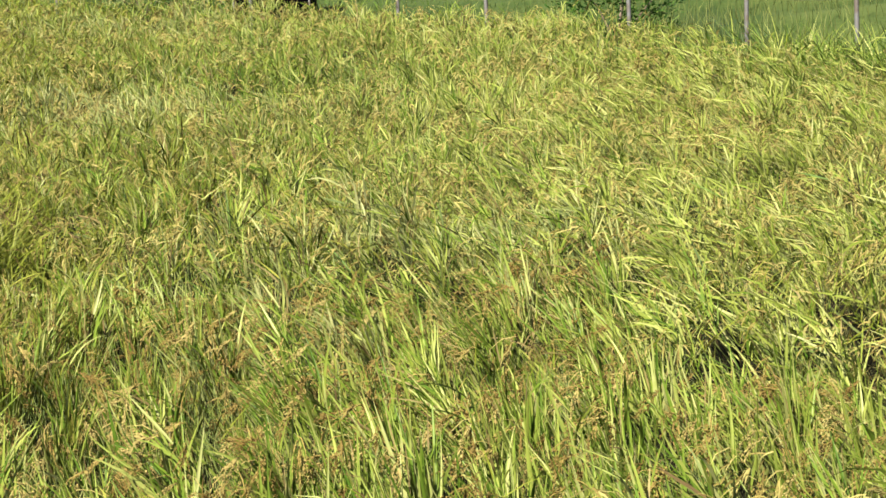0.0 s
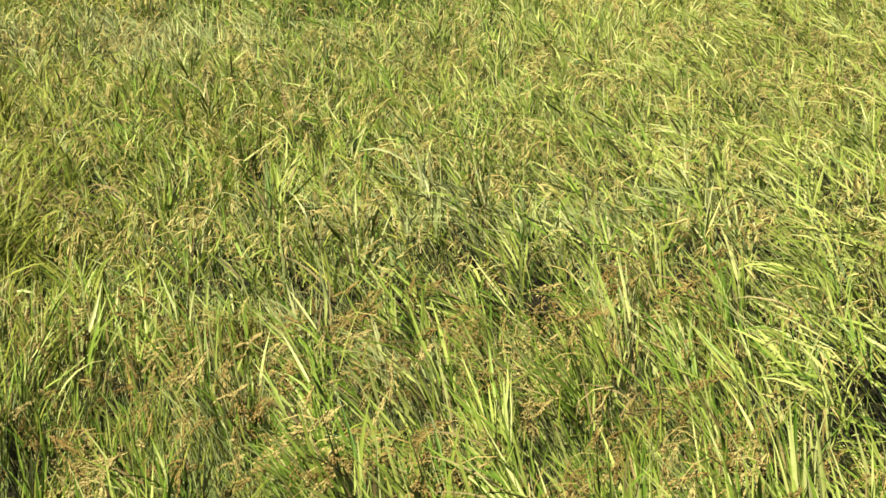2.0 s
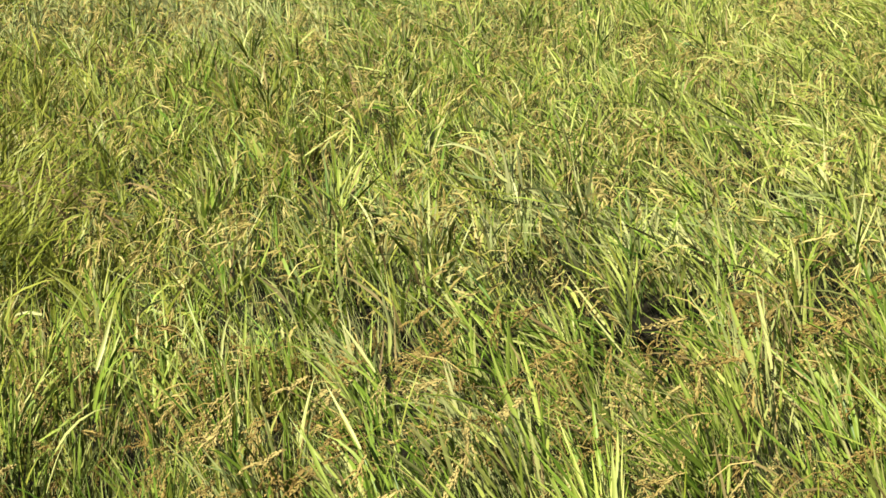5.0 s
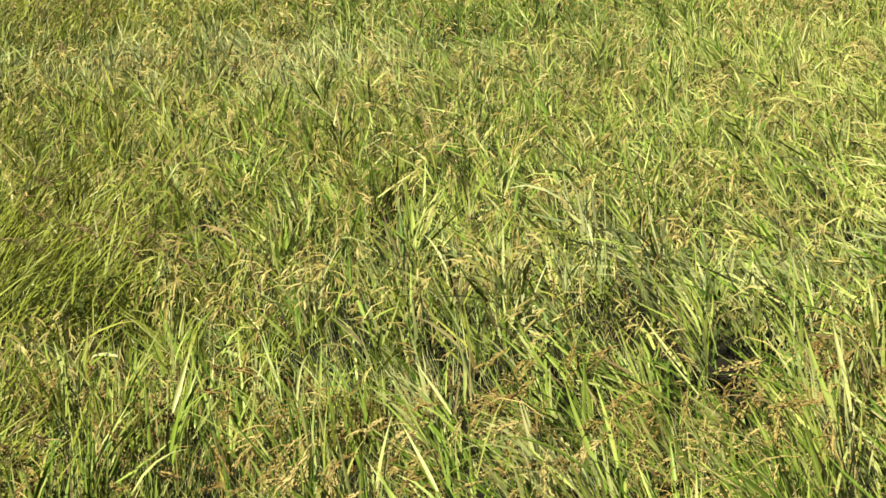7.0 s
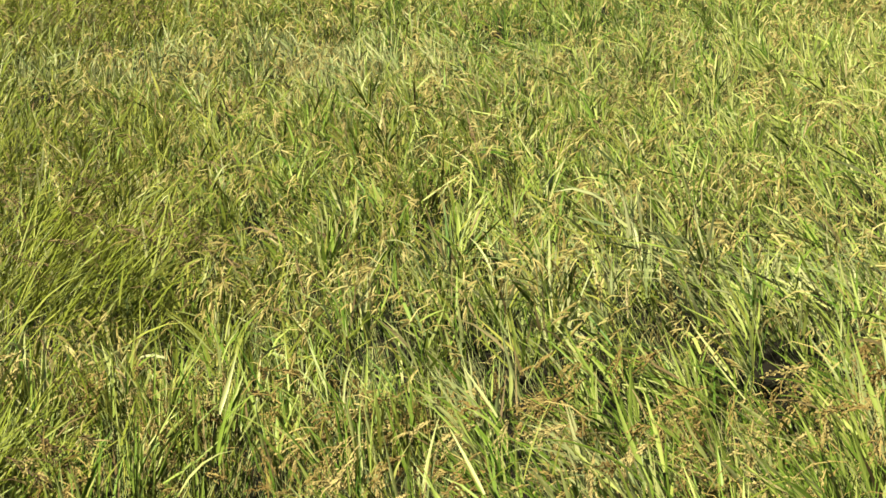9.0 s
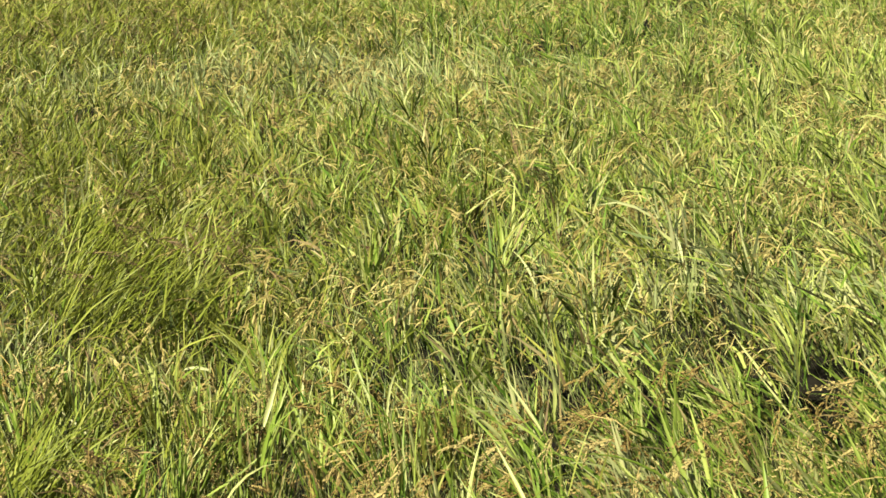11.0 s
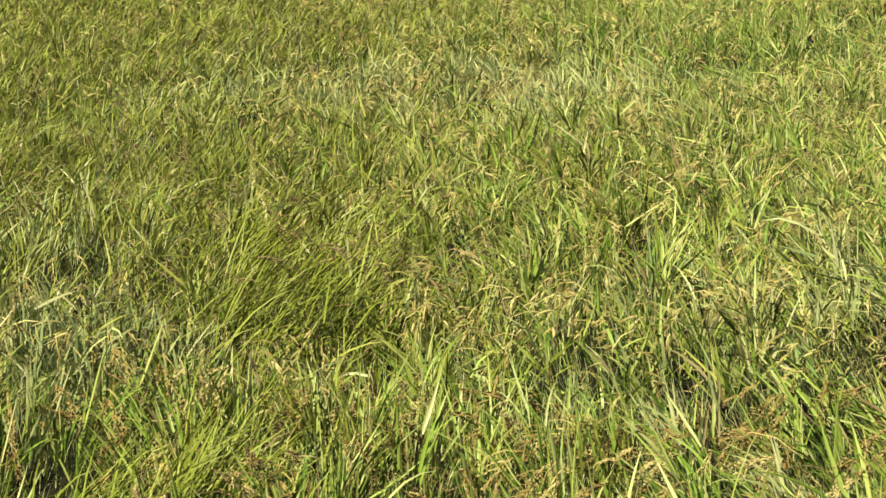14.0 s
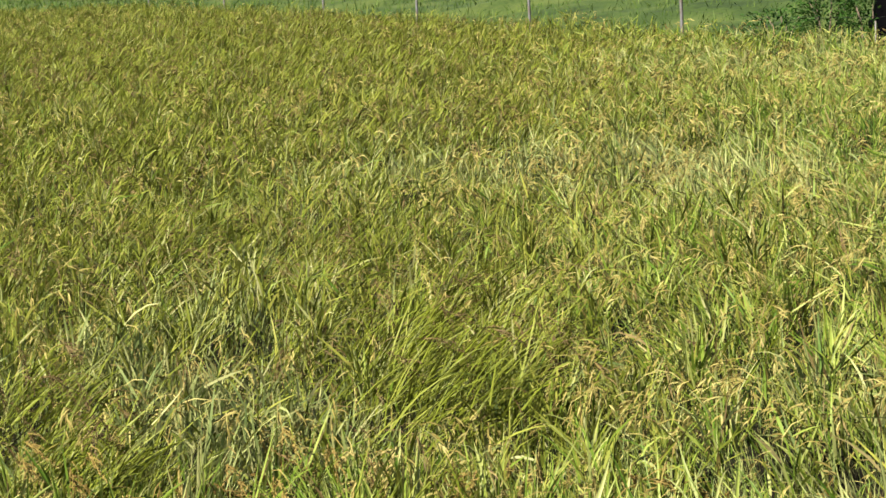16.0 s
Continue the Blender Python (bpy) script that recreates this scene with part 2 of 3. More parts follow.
def wave(x, y, scale, seed):
    r = np.random.default_rng(seed)
    out = np.zeros_like(x)
    for k in range(7):
        a, w, ph = r.uniform(0, 6.283), r.uniform(0.6, 1.7) / scale, r.uniform(0, 6.283)
        out = out + np.sin((x * math.cos(a) + y * math.sin(a)) * w * 6.283 + ph)
    return out / 3.0


WEEDS = [(-2.7, 9.8, 0.9, 1.3, 0.9), (-2.1, 8.8, 0.7, 0.8, 0.7), (-4.8, 11.8, 1.5, 1.5, 0.9), (-2.9, 11.0, 0.8, 1.0, 0.6),
         (-1.86, 5.6, 0.35, 0.4, 1.0), (-3.6, 7.4, 0.35, 0.6, 0.9), (-10.3, 27.0, 6.0, 6.0, 0.8), (-4.2, 20.0, 1.6, 2.2, 0.7),
         (-7.0, 17.0, 2.2, 3.0, 0.7), (-14.0, 38.0, 6.0, 9.0, 0.6)]
PALE = [(-2.5, 15.6, 2.4, 1.3, 0.9), (-3.6, 8.4, 0.9, 0.8, 1.0), (-2.95, 7.5, 0.6, 0.5, 0.8), (-3.8, 10.2, 0.7, 0.5, 0.6), (-2.4, 25.0, 2.0, 2.5, 0.6), (-4.4, 18.6, 1.0, 1.0, 0.5), (-1.9, 14.8, 0.9, 0.6, 0.7), (-1.0, 13.6, 1.4, 0.8, 0.2), (0.5, 7.7, 1.2, 0.5, 0.8), (-0.6, 6.0, 0.8, 0.7, 0.4), (-2.75, 6.9, 0.9, 0.7, 0.75)]
LUSH = [(-0.6, 19.8, 0.7, 0.7, 0.7), (-2.2, 19.4, 0.8, 0.6, 0.6), (-1.1, 17.8, 0.6, 0.5, 0.7), (4.8, 16.4, 0.7, 0.8, 1.0), (5.3, 15.4, 0.7, 0.8, 1.0), (0.1, 17.7, 1.4, 1.0, 1.0), (-0.5, 16.3, 0.9, 0.8, 0.9), (5.6, 14.4, 1.3, 1.0, 1.0), (4.2, 16.6, 1.2, 0.8, 0.5), (0.6, 6.4, 0.5, 0.5, 0.5), (1.3, 4.4, 0.8, 0.8, 0.5)]


# hollows in the stand: x, y, radius
HOLES = [
    (-1.05, 5.43, 0.20), (-1.18, 5.12, 0.22), (-0.82, 5.14, 0.16), (-0.95, 4.80, 0.18), (0.40, 6.15, 0.20), (-0.59, 4.62, 0.20),
    (0.71, 6.67, 0.15), (2.28, 4.98, 0.25), (-1.22, 3.93, 0.20), (1.68, 4.75, 0.15), (4.95, 15.95, 0.30), (5.10, 17.10, 0.30),
    (-0.02, 15.75, 0.40), (0.70, 18.55, 0.40), (0.07, 18.35, 0.30), (0.53, 6.54, 0.22), (-1.20, 5.61, 0.20), (-0.25, 5.47, 0.12),
    (-2.18, 8.15, 0.25), (-1.54, 8.78, 0.20), (-1.55, 7.22, 0.20), (0.39, 8.40, 0.20), (-2.21, 5.73, 0.20), (-4.10, 16.52, 0.30),
    (-0.35, 16.79, 0.35), (-3.36, 9.14, 0.25), (-1.35, 17.34, 0.35), (-0.40, 16.52, 0.35), (-2.14, 7.99, 0.20), (-4.00, 11.61, 0.30),
    (-3.75, 17.11, 0.40), (-3.55, 7.54, 0.30), (-1.55, 8.96, 0.20),
]


def hollow(x, y):
    out = np.zeros_like(x)
    for cx, cy, r in HOLES:
        out = np.maximum(out, np.exp(-((x - cx) / (0.95 * r)) ** 2 - ((y - cy) / (1.6 * r)) ** 2))
    return out


def weed_share(x, y):
    return np.clip(bump_sum(x, y, WEEDS) * (0.72 + 0.38 * wave(x, y, 0.9, 6)) + 0.12 * wave(x, y, 3.0, 5), 0, 0.9)


def pale_share(x, y):
    return np.clip(bump_sum(x, y, PALE) * (0.85 + 0.35 * wave(x, y, 1.1, 17)), 0, 0.88)


def lush_share(x, y):
    return np.clip(bump_sum(x, y, LUSH) * (0.55 + 0.4 * wave(x, y, 0.9, 18)), 0, 0.8)


def olive_share(x, y):
    return np.clip(0.52 - 0.34 * (x + 0.14 * y) / 1.5 + 0.15 * wave(x, y, 2.4, 15), 0.03, 0.85)


def gold_share(x, y):
    return np.clip(0.15 + 0.60 * (x + 0.25) / 2.0 * np.clip(7.5 / np.maximum(y, 1), 0.35, 1) + 0.12 * wave(x, y, 1.9, 16), 0.0, 0.7)


def canopy(x, y):
    """How far the crop stands above or below its mean height."""
    return 0.075 * np.clip((np.hypot(x, y) - 13) / 10, 0, 1) + 0.045 * wave(x, y, 2.2, 11) + 0.055 * wave(x, y, 0.75, 12) + 0.06 * np.exp(-((x - 0.55) / 1.3) ** 2 - ((y - 7.6) / 0.6) ** 2) - 0.05 * weed_share(x, y) - 0.33 * hollow(x, y)


def main_lean(x, y):
    """The way the crop leans (radians) and how far: laid over to one side on the open flank, upright between, the other way among the weeds."""
    laid = np.clip((x + 2.9 - 0.34 * y) / 0.8, 0, 1)
    back = np.clip((-x - 0.19 * y) / 0.7, 0, 1)
    lx = -0.16 - 0.32 * laid + 0.32 * back + 0.16 * wave(x, y, 1.8, 22)
    ly = 0.08 * laid + 0.14 * wave(x, y, 2.5, 21) - 0.10 * back
    return np.arctan2(ly, lx), np.clip(np.hypot(lx, ly), 0.05, 0.95)


FENCE_A, FENCE_WAY = Vector((7.14, 16.33)), Vector((-0.566, 0.824)).normalized()
FENCE_OUT = Vector((FENCE_WAY.y, -FENCE_WAY.x))       # from the field outwards


def past_fence(x, y):
    return (x - FENCE_A.x) * FENCE_OUT.x + (y - FENCE_A.y) * FENCE_OUT.y


def in_field(x, y):
    corner = (x > 4.2 + 0.233 * (18.6 - y) + 0.12 * wave(x, y, 0.8, 33)) & (y > 12.5)
    return ~corner & (past_fence(x, y) < -0.25 - 0.15 * wave(x, y, 1.5, 31)) & (x > -0.48 * y - 1.3) & (x < 0.30 * y + 2.6) & (y > 1.6)


def in_near(x, y):
    return (y > 2.65) & (y < 6.65) & (x > -0.52 * y - 0.1) & (x < np.where(y < 4.45, 2.55, 0.215 * y + 0.1))


def scatter(x0, x1, y0, y1, per_m2, keep):
    n = int((x1 - x0) * (y1 - y0) * per_m2)
    x, y = rng.uniform(x0, x1, n), rng.uniform(y0, y1, n)
    k = keep(x, y)
    return x[k], y[k]


def hills(x0, x1, y0, y1, step, per_hill, loose, keep):
    """Places of blades bunched in hills that stand about step apart: x, y, and each hill's own lift and turn."""
    gx, gy = np.meshgrid(np.arange(x0, x1, step), np.arange(y0, y1, step))
    gx = (gx + (np.arange(gx.shape[0]) % 2)[:, None] * step / 2).ravel()
    gy = gy.ravel()
    gx, gy = gx + rng.normal(0, 0.17 * step, len(gx)), gy + rng.normal(0, 0.17 * step, len(gy))
    k = keep(gx, gy)
    gx, gy = gx[k], gy[k]
    count = rng.poisson(per_hill, len(gx))
    hill = np.repeat(np.arange(len(gx)), count)
    lift, turn = rng.normal(0, 0.070, len(gx)) - 0.30 * (rng.uniform(0, 1, len(gx)) < 0.27), rng.normal(0, 0.32, len(gx))
    ox, oy = rng.normal(0, loose * step, len(hill)), rng.normal(0, loose * step, len(hill))
    return np.stack([gx[hill] + ox, gy[hill] + oy, lift[hill], turn[hill], np.arctan2(oy, ox)])


def fan(az0, amt, out, spread, loose, g):
    """Leaves of a hill splay outwards and lean together: the way and tilt of each."""
    n = len(out)
    k = spread * g.uniform(0.2, 1.2, n)
    vx = amt * np.cos(az0) + k * np.cos(out) + g.normal(0, loose, n)
    vy = amt * np.sin(az0) + 0.8 * k * np.sin(out) + g.normal(0, 0.8 * loose, n)
    return np.arctan2(vy, vx), np.clip(np.hypot(vx, vy), 0.03, 1.3)


# ---- ground ----
def ground_height(x, y):
    s = past_fence(x, y)
    rise = np.clip((s - 0.3) / 14.0, 0, 1)
    far = np.clip((s - 14) / 60.0, 0, 1)
    return 0.02 * wave(x, y, 1.2, 41) + 0.35 * np.clip(s / 0.8, 0, 1) + 1.5 * rise ** 1.2 + 9 * far ** 1.5 + 0.1 * wave(x, y, 4.0, 42) * np.clip(s, 0, 1)


def build_ground():
    us = np.concatenate([[-900, -400, -150, -70], np.linspace(-40, 60, 90), [90, 150, 400, 900]])
    ss = np.concatenate([[-900, -300, -100, -50], np.linspace(-32, -1, 40), np.linspace(-0.8, 16, 40), [20, 26, 34, 45, 60, 80, 150, 400, 900]])
    U, S = np.meshgrid(us, ss)
    X = FENCE_A.x + FENCE_WAY.x * U + FENCE_OUT.x * S
    Y = FENCE_A.y + FENCE_WAY.y * U + FENCE_OUT.y * S
    v = np.stack([X, Y, ground_height(X, Y)], -1).reshape(-1, 3)
    w, h = len(us), len(ss)
    i, j = np.meshgrid(np.arange(w - 1), np.arange(h - 1))
    a = (j * w + i).ravel()
    loops = np.stack([a, a + w, a + w + 1, a + 1], -1)
    # field side takes the shade-blackened soil, the bank plain turf
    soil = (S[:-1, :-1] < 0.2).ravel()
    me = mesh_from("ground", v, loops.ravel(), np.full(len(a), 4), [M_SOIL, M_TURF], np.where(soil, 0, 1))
    return tagged(new("ground", me), "wet paddy soil blackened as if in shade, with a green grassy bank behind", "ground", kind="structure")


build_ground()

LEAVES = [M_LEAF, M_PALE, M_DRY, M_DEEP, M_OLIVE, M_GOLD, M_STRAW]


def leaf_kind(x, y):
    n = len(x)
    u = rng.uniform(0, 1, n)
    kind = np.where(u < 0.06, 2, np.where(u > 0.93, 1, 0))
    u = rng.uniform(0, 1, n)
    kind = np.where(u < olive_share(x, y), 4, kind)
    u = rng.uniform(0, 1, n)
    kind = np.where(u < gold_share(x, y), 5, kind)
    u = rng.uniform(0, 1, n)
    kind = np.where(u < pale_share(x, y), 1, kind)
    u = rng.uniform(0, 1, n)
    kind = np.where(u < lush_share(x, y), 3, kind)
    u = rng.uniform(0, 1, n)
    return np.where(u < 0.38 * weed_share(x, y) * (0.7 + 0.6 * wave(x, y, 1.6, 19)) + 0.14 * pale_share(x, y), 6, kind)


# ---- the crop further off ----
def build_crop(name, keep, box, step, leaves, ears, stems, steps, wide, long, strands, strand, label):
    """One stretch of the crop: hills of stems, leaves and drooping ears."""
    pile = Pile()
    blade = hills(*box, step, leaves, 0.145, keep)
    x, y, lift, turn, out = blade[:, rng.uniform(0, 1, blade.shape[1]) >= 0.35 * weed_share(blade[0], blade[1])]
    n = len(x)
    az0, amt = main_lean(x, y)
    kind = leaf_kind(x, y)
    length = long * rng.uniform(0.6, 1.4, n)
    az, tilt = fan(az0 + turn, amt, out, 0.55, 0.28, rng)
    droop = np.clip(rng.normal(0.06, 0.30, n) + 0.9 * (rng.uniform(0, 1, n) < 0.09), -0.35, 2.0)
    rise = length * np.cos(np.minimum(tilt + 0.4 * droop, 1.5))
    top = 0.865 + canopy(x, y) + lift - np.abs(rng.normal(0, 0.10, n)) + (rng.uniform(0, 1, n) < 0.12) * rng.uniform(0.02, 0.10, n)
    add_blades(pile, np.stack([x, y, np.maximum(top - rise, 0.05)], -1), length, az, tilt, droop, wide * rng.uniform(0.55, 1.3, n), steps, kind)
    if stems:
        x, y, lift, turn, out = hills(*box, step, stems, 0.11, keep)
        n = len(x)
        az0, amt = main_lean(x, y)
        az, tilt = fan(az0 + turn, amt, out, 0.18, 0.07, rng)
        length = 0.42 * rng.uniform(0.8, 1.15, n)
        z = 0.84 + canopy(x, y) + lift - rng.uniform(0.0, 0.12, n) - length * np.cos(tilt)
        add_blades(pile, np.stack([x, y, np.maximum(z, 0.05)], -1), length, az, tilt, rng.uniform(0, 0.25, n), 0.5 * wide * rng.uniform(0.7, 1.2, n), 2, 8)
    ear = hills(*box, step, ears, 0.26, keep)
    x, y = ear[0], ear[1]
    gone = np.clip(0.45 * np.clip(-x - 0.2 * y, 0, 1) + 0.8 * weed_share(x, y) + 0.8 * lush_share(x, y) - 0.25 * wave(x, y, 1.3, 51), 0, 1)
    x, y, lift, turn, out = ear[:, rng.uniform(0, 1, len(x)) >= gone]
    n = len(x)
    az0, amt = main_lean(x, y)
    z = 0.875 + canopy(x, y) + 0.8 * lift - rng.uniform(0.0, 0.13, n)
    add_ears(pile, np.stack([x, y, z], -1), np.where(rng.uniform(0, 1, n) < 0.5, out, az0 + turn) + rng.normal(0, 0.5, n), strands, 0.16, strand, 7)
    ob = new(name, pile.mesh(name, [*LEAVES, M_GRAIN, M_STALK]))
    return tagged(ob, label, "rice", kind="stuff")


def far_part(x, y):
    return in_field(x, y) & (np.hypot(x, y) >= 15) & (np.hypot(x, y) < 25)


def farthest_part(x, y):
    return in_field(x, y) & (np.hypot(x, y) >= 25)


def mid_part(x, y):
    return in_field(x, y) & (np.hypot(x, y) < 15) & ~in_near(x, y)


build_crop("rice_crop", mid_part, (-9, 8, 1.6, 15), 0.23, 36, 4.5, 7, 3, 0.0122, 0.205, 6, 0.0075,
           "ripening yellow-green rice standing in the paddy")
build_crop("rice_crop", far_part, (-14, 9, 8, 25), 0.25, 35, 3.6, 0, 2, 0.0130, 0.200, 4, 0.0125,
           "ripening yellow-green rice in the middle of the paddy")
build_crop("rice_crop", farthest_part, (-32, 1, 20, 60), 0.30, 28, 1.8, 0, 2, 0.0165, 0.21, 3, 0.0170,
           "ripening rice at the fenced end of the paddy")


# ---- weeds among the crop ----
def build_weeds():
    pile = Pile()
    for box, dens, steps, wide, keep in (((-9, 7, 2.2, 15), 560, 3, 0.0070, lambda a, b: in_field(a, b) & (np.hypot(a, b) < 15)),
                                         ((-32, 9, 8, 60), 330, 2, 0.0135, lambda a, b: in_field(a, b) & (np.hypot(a, b) >= 15))):
        x, y = scatter(*box, dens, keep)
        k = rng.uniform(0, 1, len(x)) < weed_share(x, y)
        x, y = x[k], y[k]
        n = len(x)
        az = math.radians(8) + 0.9 * wave(x, y, 0.55, 61) + rng.normal(0, 0.85, n)
        length = rng.uniform(0.13, 0.30, n)
        z = 0.87 + canopy(x, y) + 0.10 * wave(x, y, 0.5, 62) - length * 0.5 - rng.uniform(0, 0.13, n)
        add_blades(pile, np.stack([x, y, z], -1), length, az, rng.uniform(0.35, 1.05, n), rng.uniform(0.1, 0.9, n), wide * rng.uniform(0.6, 1.4, n), steps, 0)
        k = rng.uniform(0, 1, n) < 0.11
        m = int(k.sum())
        base = np.stack([x[k], y[k], 0.78 + canopy(x[k], y[k]) + rng.uniform(-0.06, 0.06, m)], -1)
        add_ears(pile, base + np.array([0, 0, 0.07]), az[k], 6, 0.19, 0.003 + 0.4 * wide, 1)
    ob = new("weed_grass", pile.mesh("weed_grass", [M_WEED, M_SEED]))
    tagged(ob, "fine olive-green weed grass lodged among the rice", "weeds", kind="stuff")


build_weeds()


# ---- grass on the bank ----
def build_bank_grass():
    pile = Pile()
    n = 70000
    u, s = np.where(rng.uniform(0, 1, n) < 0.5, rng.uniform(-5, 20, n), rng.uniform(18, 95, n)), rng.uniform(-0.35, 1, n)
    s = np.where(s > 0, 28 * np.abs(s) ** 2.0, s)
    x, y = FENCE_A.x + FENCE_WAY.x * u + FENCE_OUT.x * s, FENCE_A.y + FENCE_WAY.y * u + FENCE_OUT.y * s
    far = np.hypot(x, y) / 25.0
    z = ground_height(x, y) - 0.02
    length = rng.uniform(0.07, 0.19, n) * (1 + 0.35 * wave(x, y, 2.0, 71)) * (0.9 + 0.3 * far)
    dull = u + rng.normal(0, 1.2, n) < 9.5
    length = np.where(dull, 1.9 * length, length)
    add_blades(pile, np.stack([x, y, z], -1), np.maximum(length, 0.05), rng.uniform(0, 6.283, n), np.where(dull, 0.5, 1.0) * rng.uniform(0.05, 0.8, n), rng.uniform(0.0, 0.7, n),
               0.0115 * far * rng.uniform(0.6, 1.3, n), 2, np.where(dull, 1, 0))
    ob = new("bank_grass", pile.mesh("bank_grass", [M_BANK, M_MEADOW]))
    tagged(ob, "rough dark green grass on the bank behind the fence", "grass", kind="stuff")


build_bank_grass()


# ---- part helper ----
def part(name, bm, material, parent, label=""):
    me = bpy.data.meshes.new(name)
    bm.to_mesh(me)
    bm.free()
    me.materials.append(material)
    ob = new(name, me)
    ob.parent = parent
    if label:
        tagged(ob, label)
    return ob


def tube(points, radius, sides=8, taper=1.0):
    bm = bmesh.new()
    rings = []
    pts = [Vector(p) for p in points]
    for i, p in enumerate(pts):
        d = (pts[min(i + 1, len(pts) - 1)] - pts[max(i - 1, 0)]).normalized()
        a = d.orthogonal().normalized()
        b = d.cross(a)
        r = radius * (1 + (taper - 1) * i / (len(pts) - 1))
        rings.append([bm.verts.new(p + r * (a * math.cos(t) + b * math.sin(t))) for t in (2 * math.pi * k / sides for k in range(sides))])
    for r0, r1 in zip(rings, rings[1:]):
        for k in range(sides):
            bm.faces.new((r0[k], r0[(k + 1) % sides], r1[(k + 1) % sides], r1[k])).smooth = True
    bm.faces.new(rings[0][::-1])
    bm.faces.new(rings[-1])
    return bm


# ---- fence ----
POST_X = [-23.45, -18.59, -13.80, -10.36, -7.11, -3.84, -0.55, 1.44, 2.50, 3.95, 5.00, 5.90, 7.3]


def build_fence():
    fence = new("fence")
    fence.location = (FENCE_A.x, FENCE_A.y, 0)
    tops = []
    r = random.Random(3)
    for px in POST_X:
        u = (px - FENCE_A.x) / FENCE_WAY.x
        at = Vector((FENCE_WAY.x * u, FENCE_WAY.y * u, 0))
        z0 = 0.0
        h = 1.55 + r.uniform(-0.05, 0.05)
        lean = Vector((r.uniform(-0.03, 0.03), r.uniform(-0.03, 0.03), 0))
        bm = tube([at + Vector((0, 0, z0)), at + lean * 0.5 + Vector((0, 0, h * 0.5)), at + lean + Vector((0, 0, h - 0.01)), at + lean + Vector((0, 0, h))], 0.027, 10, 0.96)
        part("post", bm, M_POST, fence)
        tops.append((at, lean, h))
    for level in (1.12, 1.42):
        pts = []
        for (a, la, ha), (b, lb, hb) in zip(tops, tops[1:]):
            for k in range(5):
                f = k / 5
                p = (a + la * level / ha) * (1 - f) + (b + lb * level / hb) * f
                pts.append(p + Vector((0, 0, level - 0.05 * 4 * f * (1 - f))) + Vector((0.03, 0.03, 0)))
        part("wire", tube(pts, 0.0013, 4), M_WIRE, fence)
    tagged(fence, "weathered grey pipe fence posts with slack wires", "fence")


build_fence()


# ---- shrubs and the dark heap behind the fence ----
def build_shrub(name, x, y, radius, height, leaf, count, seed, label):
    r = random.Random(seed)
    z0 = float(ground_height(np.array([x]), np.array([y]))[0])
    shrub = new(name)
    shrub.location = (x, y, z0)
    for k in range(5):
        a = 6.283 * k / 5 + r.uniform(-0.4, 0.4)
        tip = Vector((math.cos(a) * radius * 0.6, math.sin(a) * radius * 0.6, height * r.uniform(0.6, 0.85)))
        part("branch", tube([(0, 0, -0.05), tip * 0.35 + Vector((0, 0, 0.05)), tip * 0.7 + Vector((0.03, 0, 0.06)), tip], 0.018, 6, 0.35), M_BARK, shrub)
    pile = Pile()
    g = np.random.default_rng(seed)
    c = g.normal(0, 1, (count, 3))
    c /= np.linalg.norm(c, axis=1, keepdims=True)
    rad = g.uniform(0.55, 1.0, count)[:, None] * (1 + 0.25 * np.sin(c[:, :1] * 5 + seed) * np.cos(c[:, 1:2] * 4))
    p = c * rad * np.array([radius, radius, height * 0.5]) + np.array([0, 0, height * 0.5])
    p[:, 2] = np.maximum(p[:, 2], 0.05)
    add_blades(pile, p, leaf * g.uniform(0.6, 1.3, count), np.arctan2(c[:, 1], c[:, 0]) + g.normal(0, 0.6, count), g.uniform(0.5, 1.6, count),
               g.uniform(0.2, 0.9, count), leaf * 0.42 * g.uniform(0.7, 1.2, count), 3, 0, 0.5)
    crown = new("crown", pile.mesh("crown", [M_SHRUB]))
    crown.parent = shrub
    tagged(shrub, label, "shrub")


build_shrub("shrub", -1.50, 29.9, 0.50, 1.6, 0.075, 2600, 5, "broad-leaved green shrub behind the fence")
build_shrub("shrub", -0.95, 28.95, 0.40, 1.45, 0.07, 1700, 8, "leafy green shrub beside the black heap")
build_shrub("shrub", -2.3, 31.4, 0.55, 0.85, 0.08, 1100, 6, "low dark green shrub on the bank")
build_shrub("shrub", 4.2, 23.2, 0.8, 1.0, 0.08, 1900, 7, "bright green bushy shrub behind the fence")


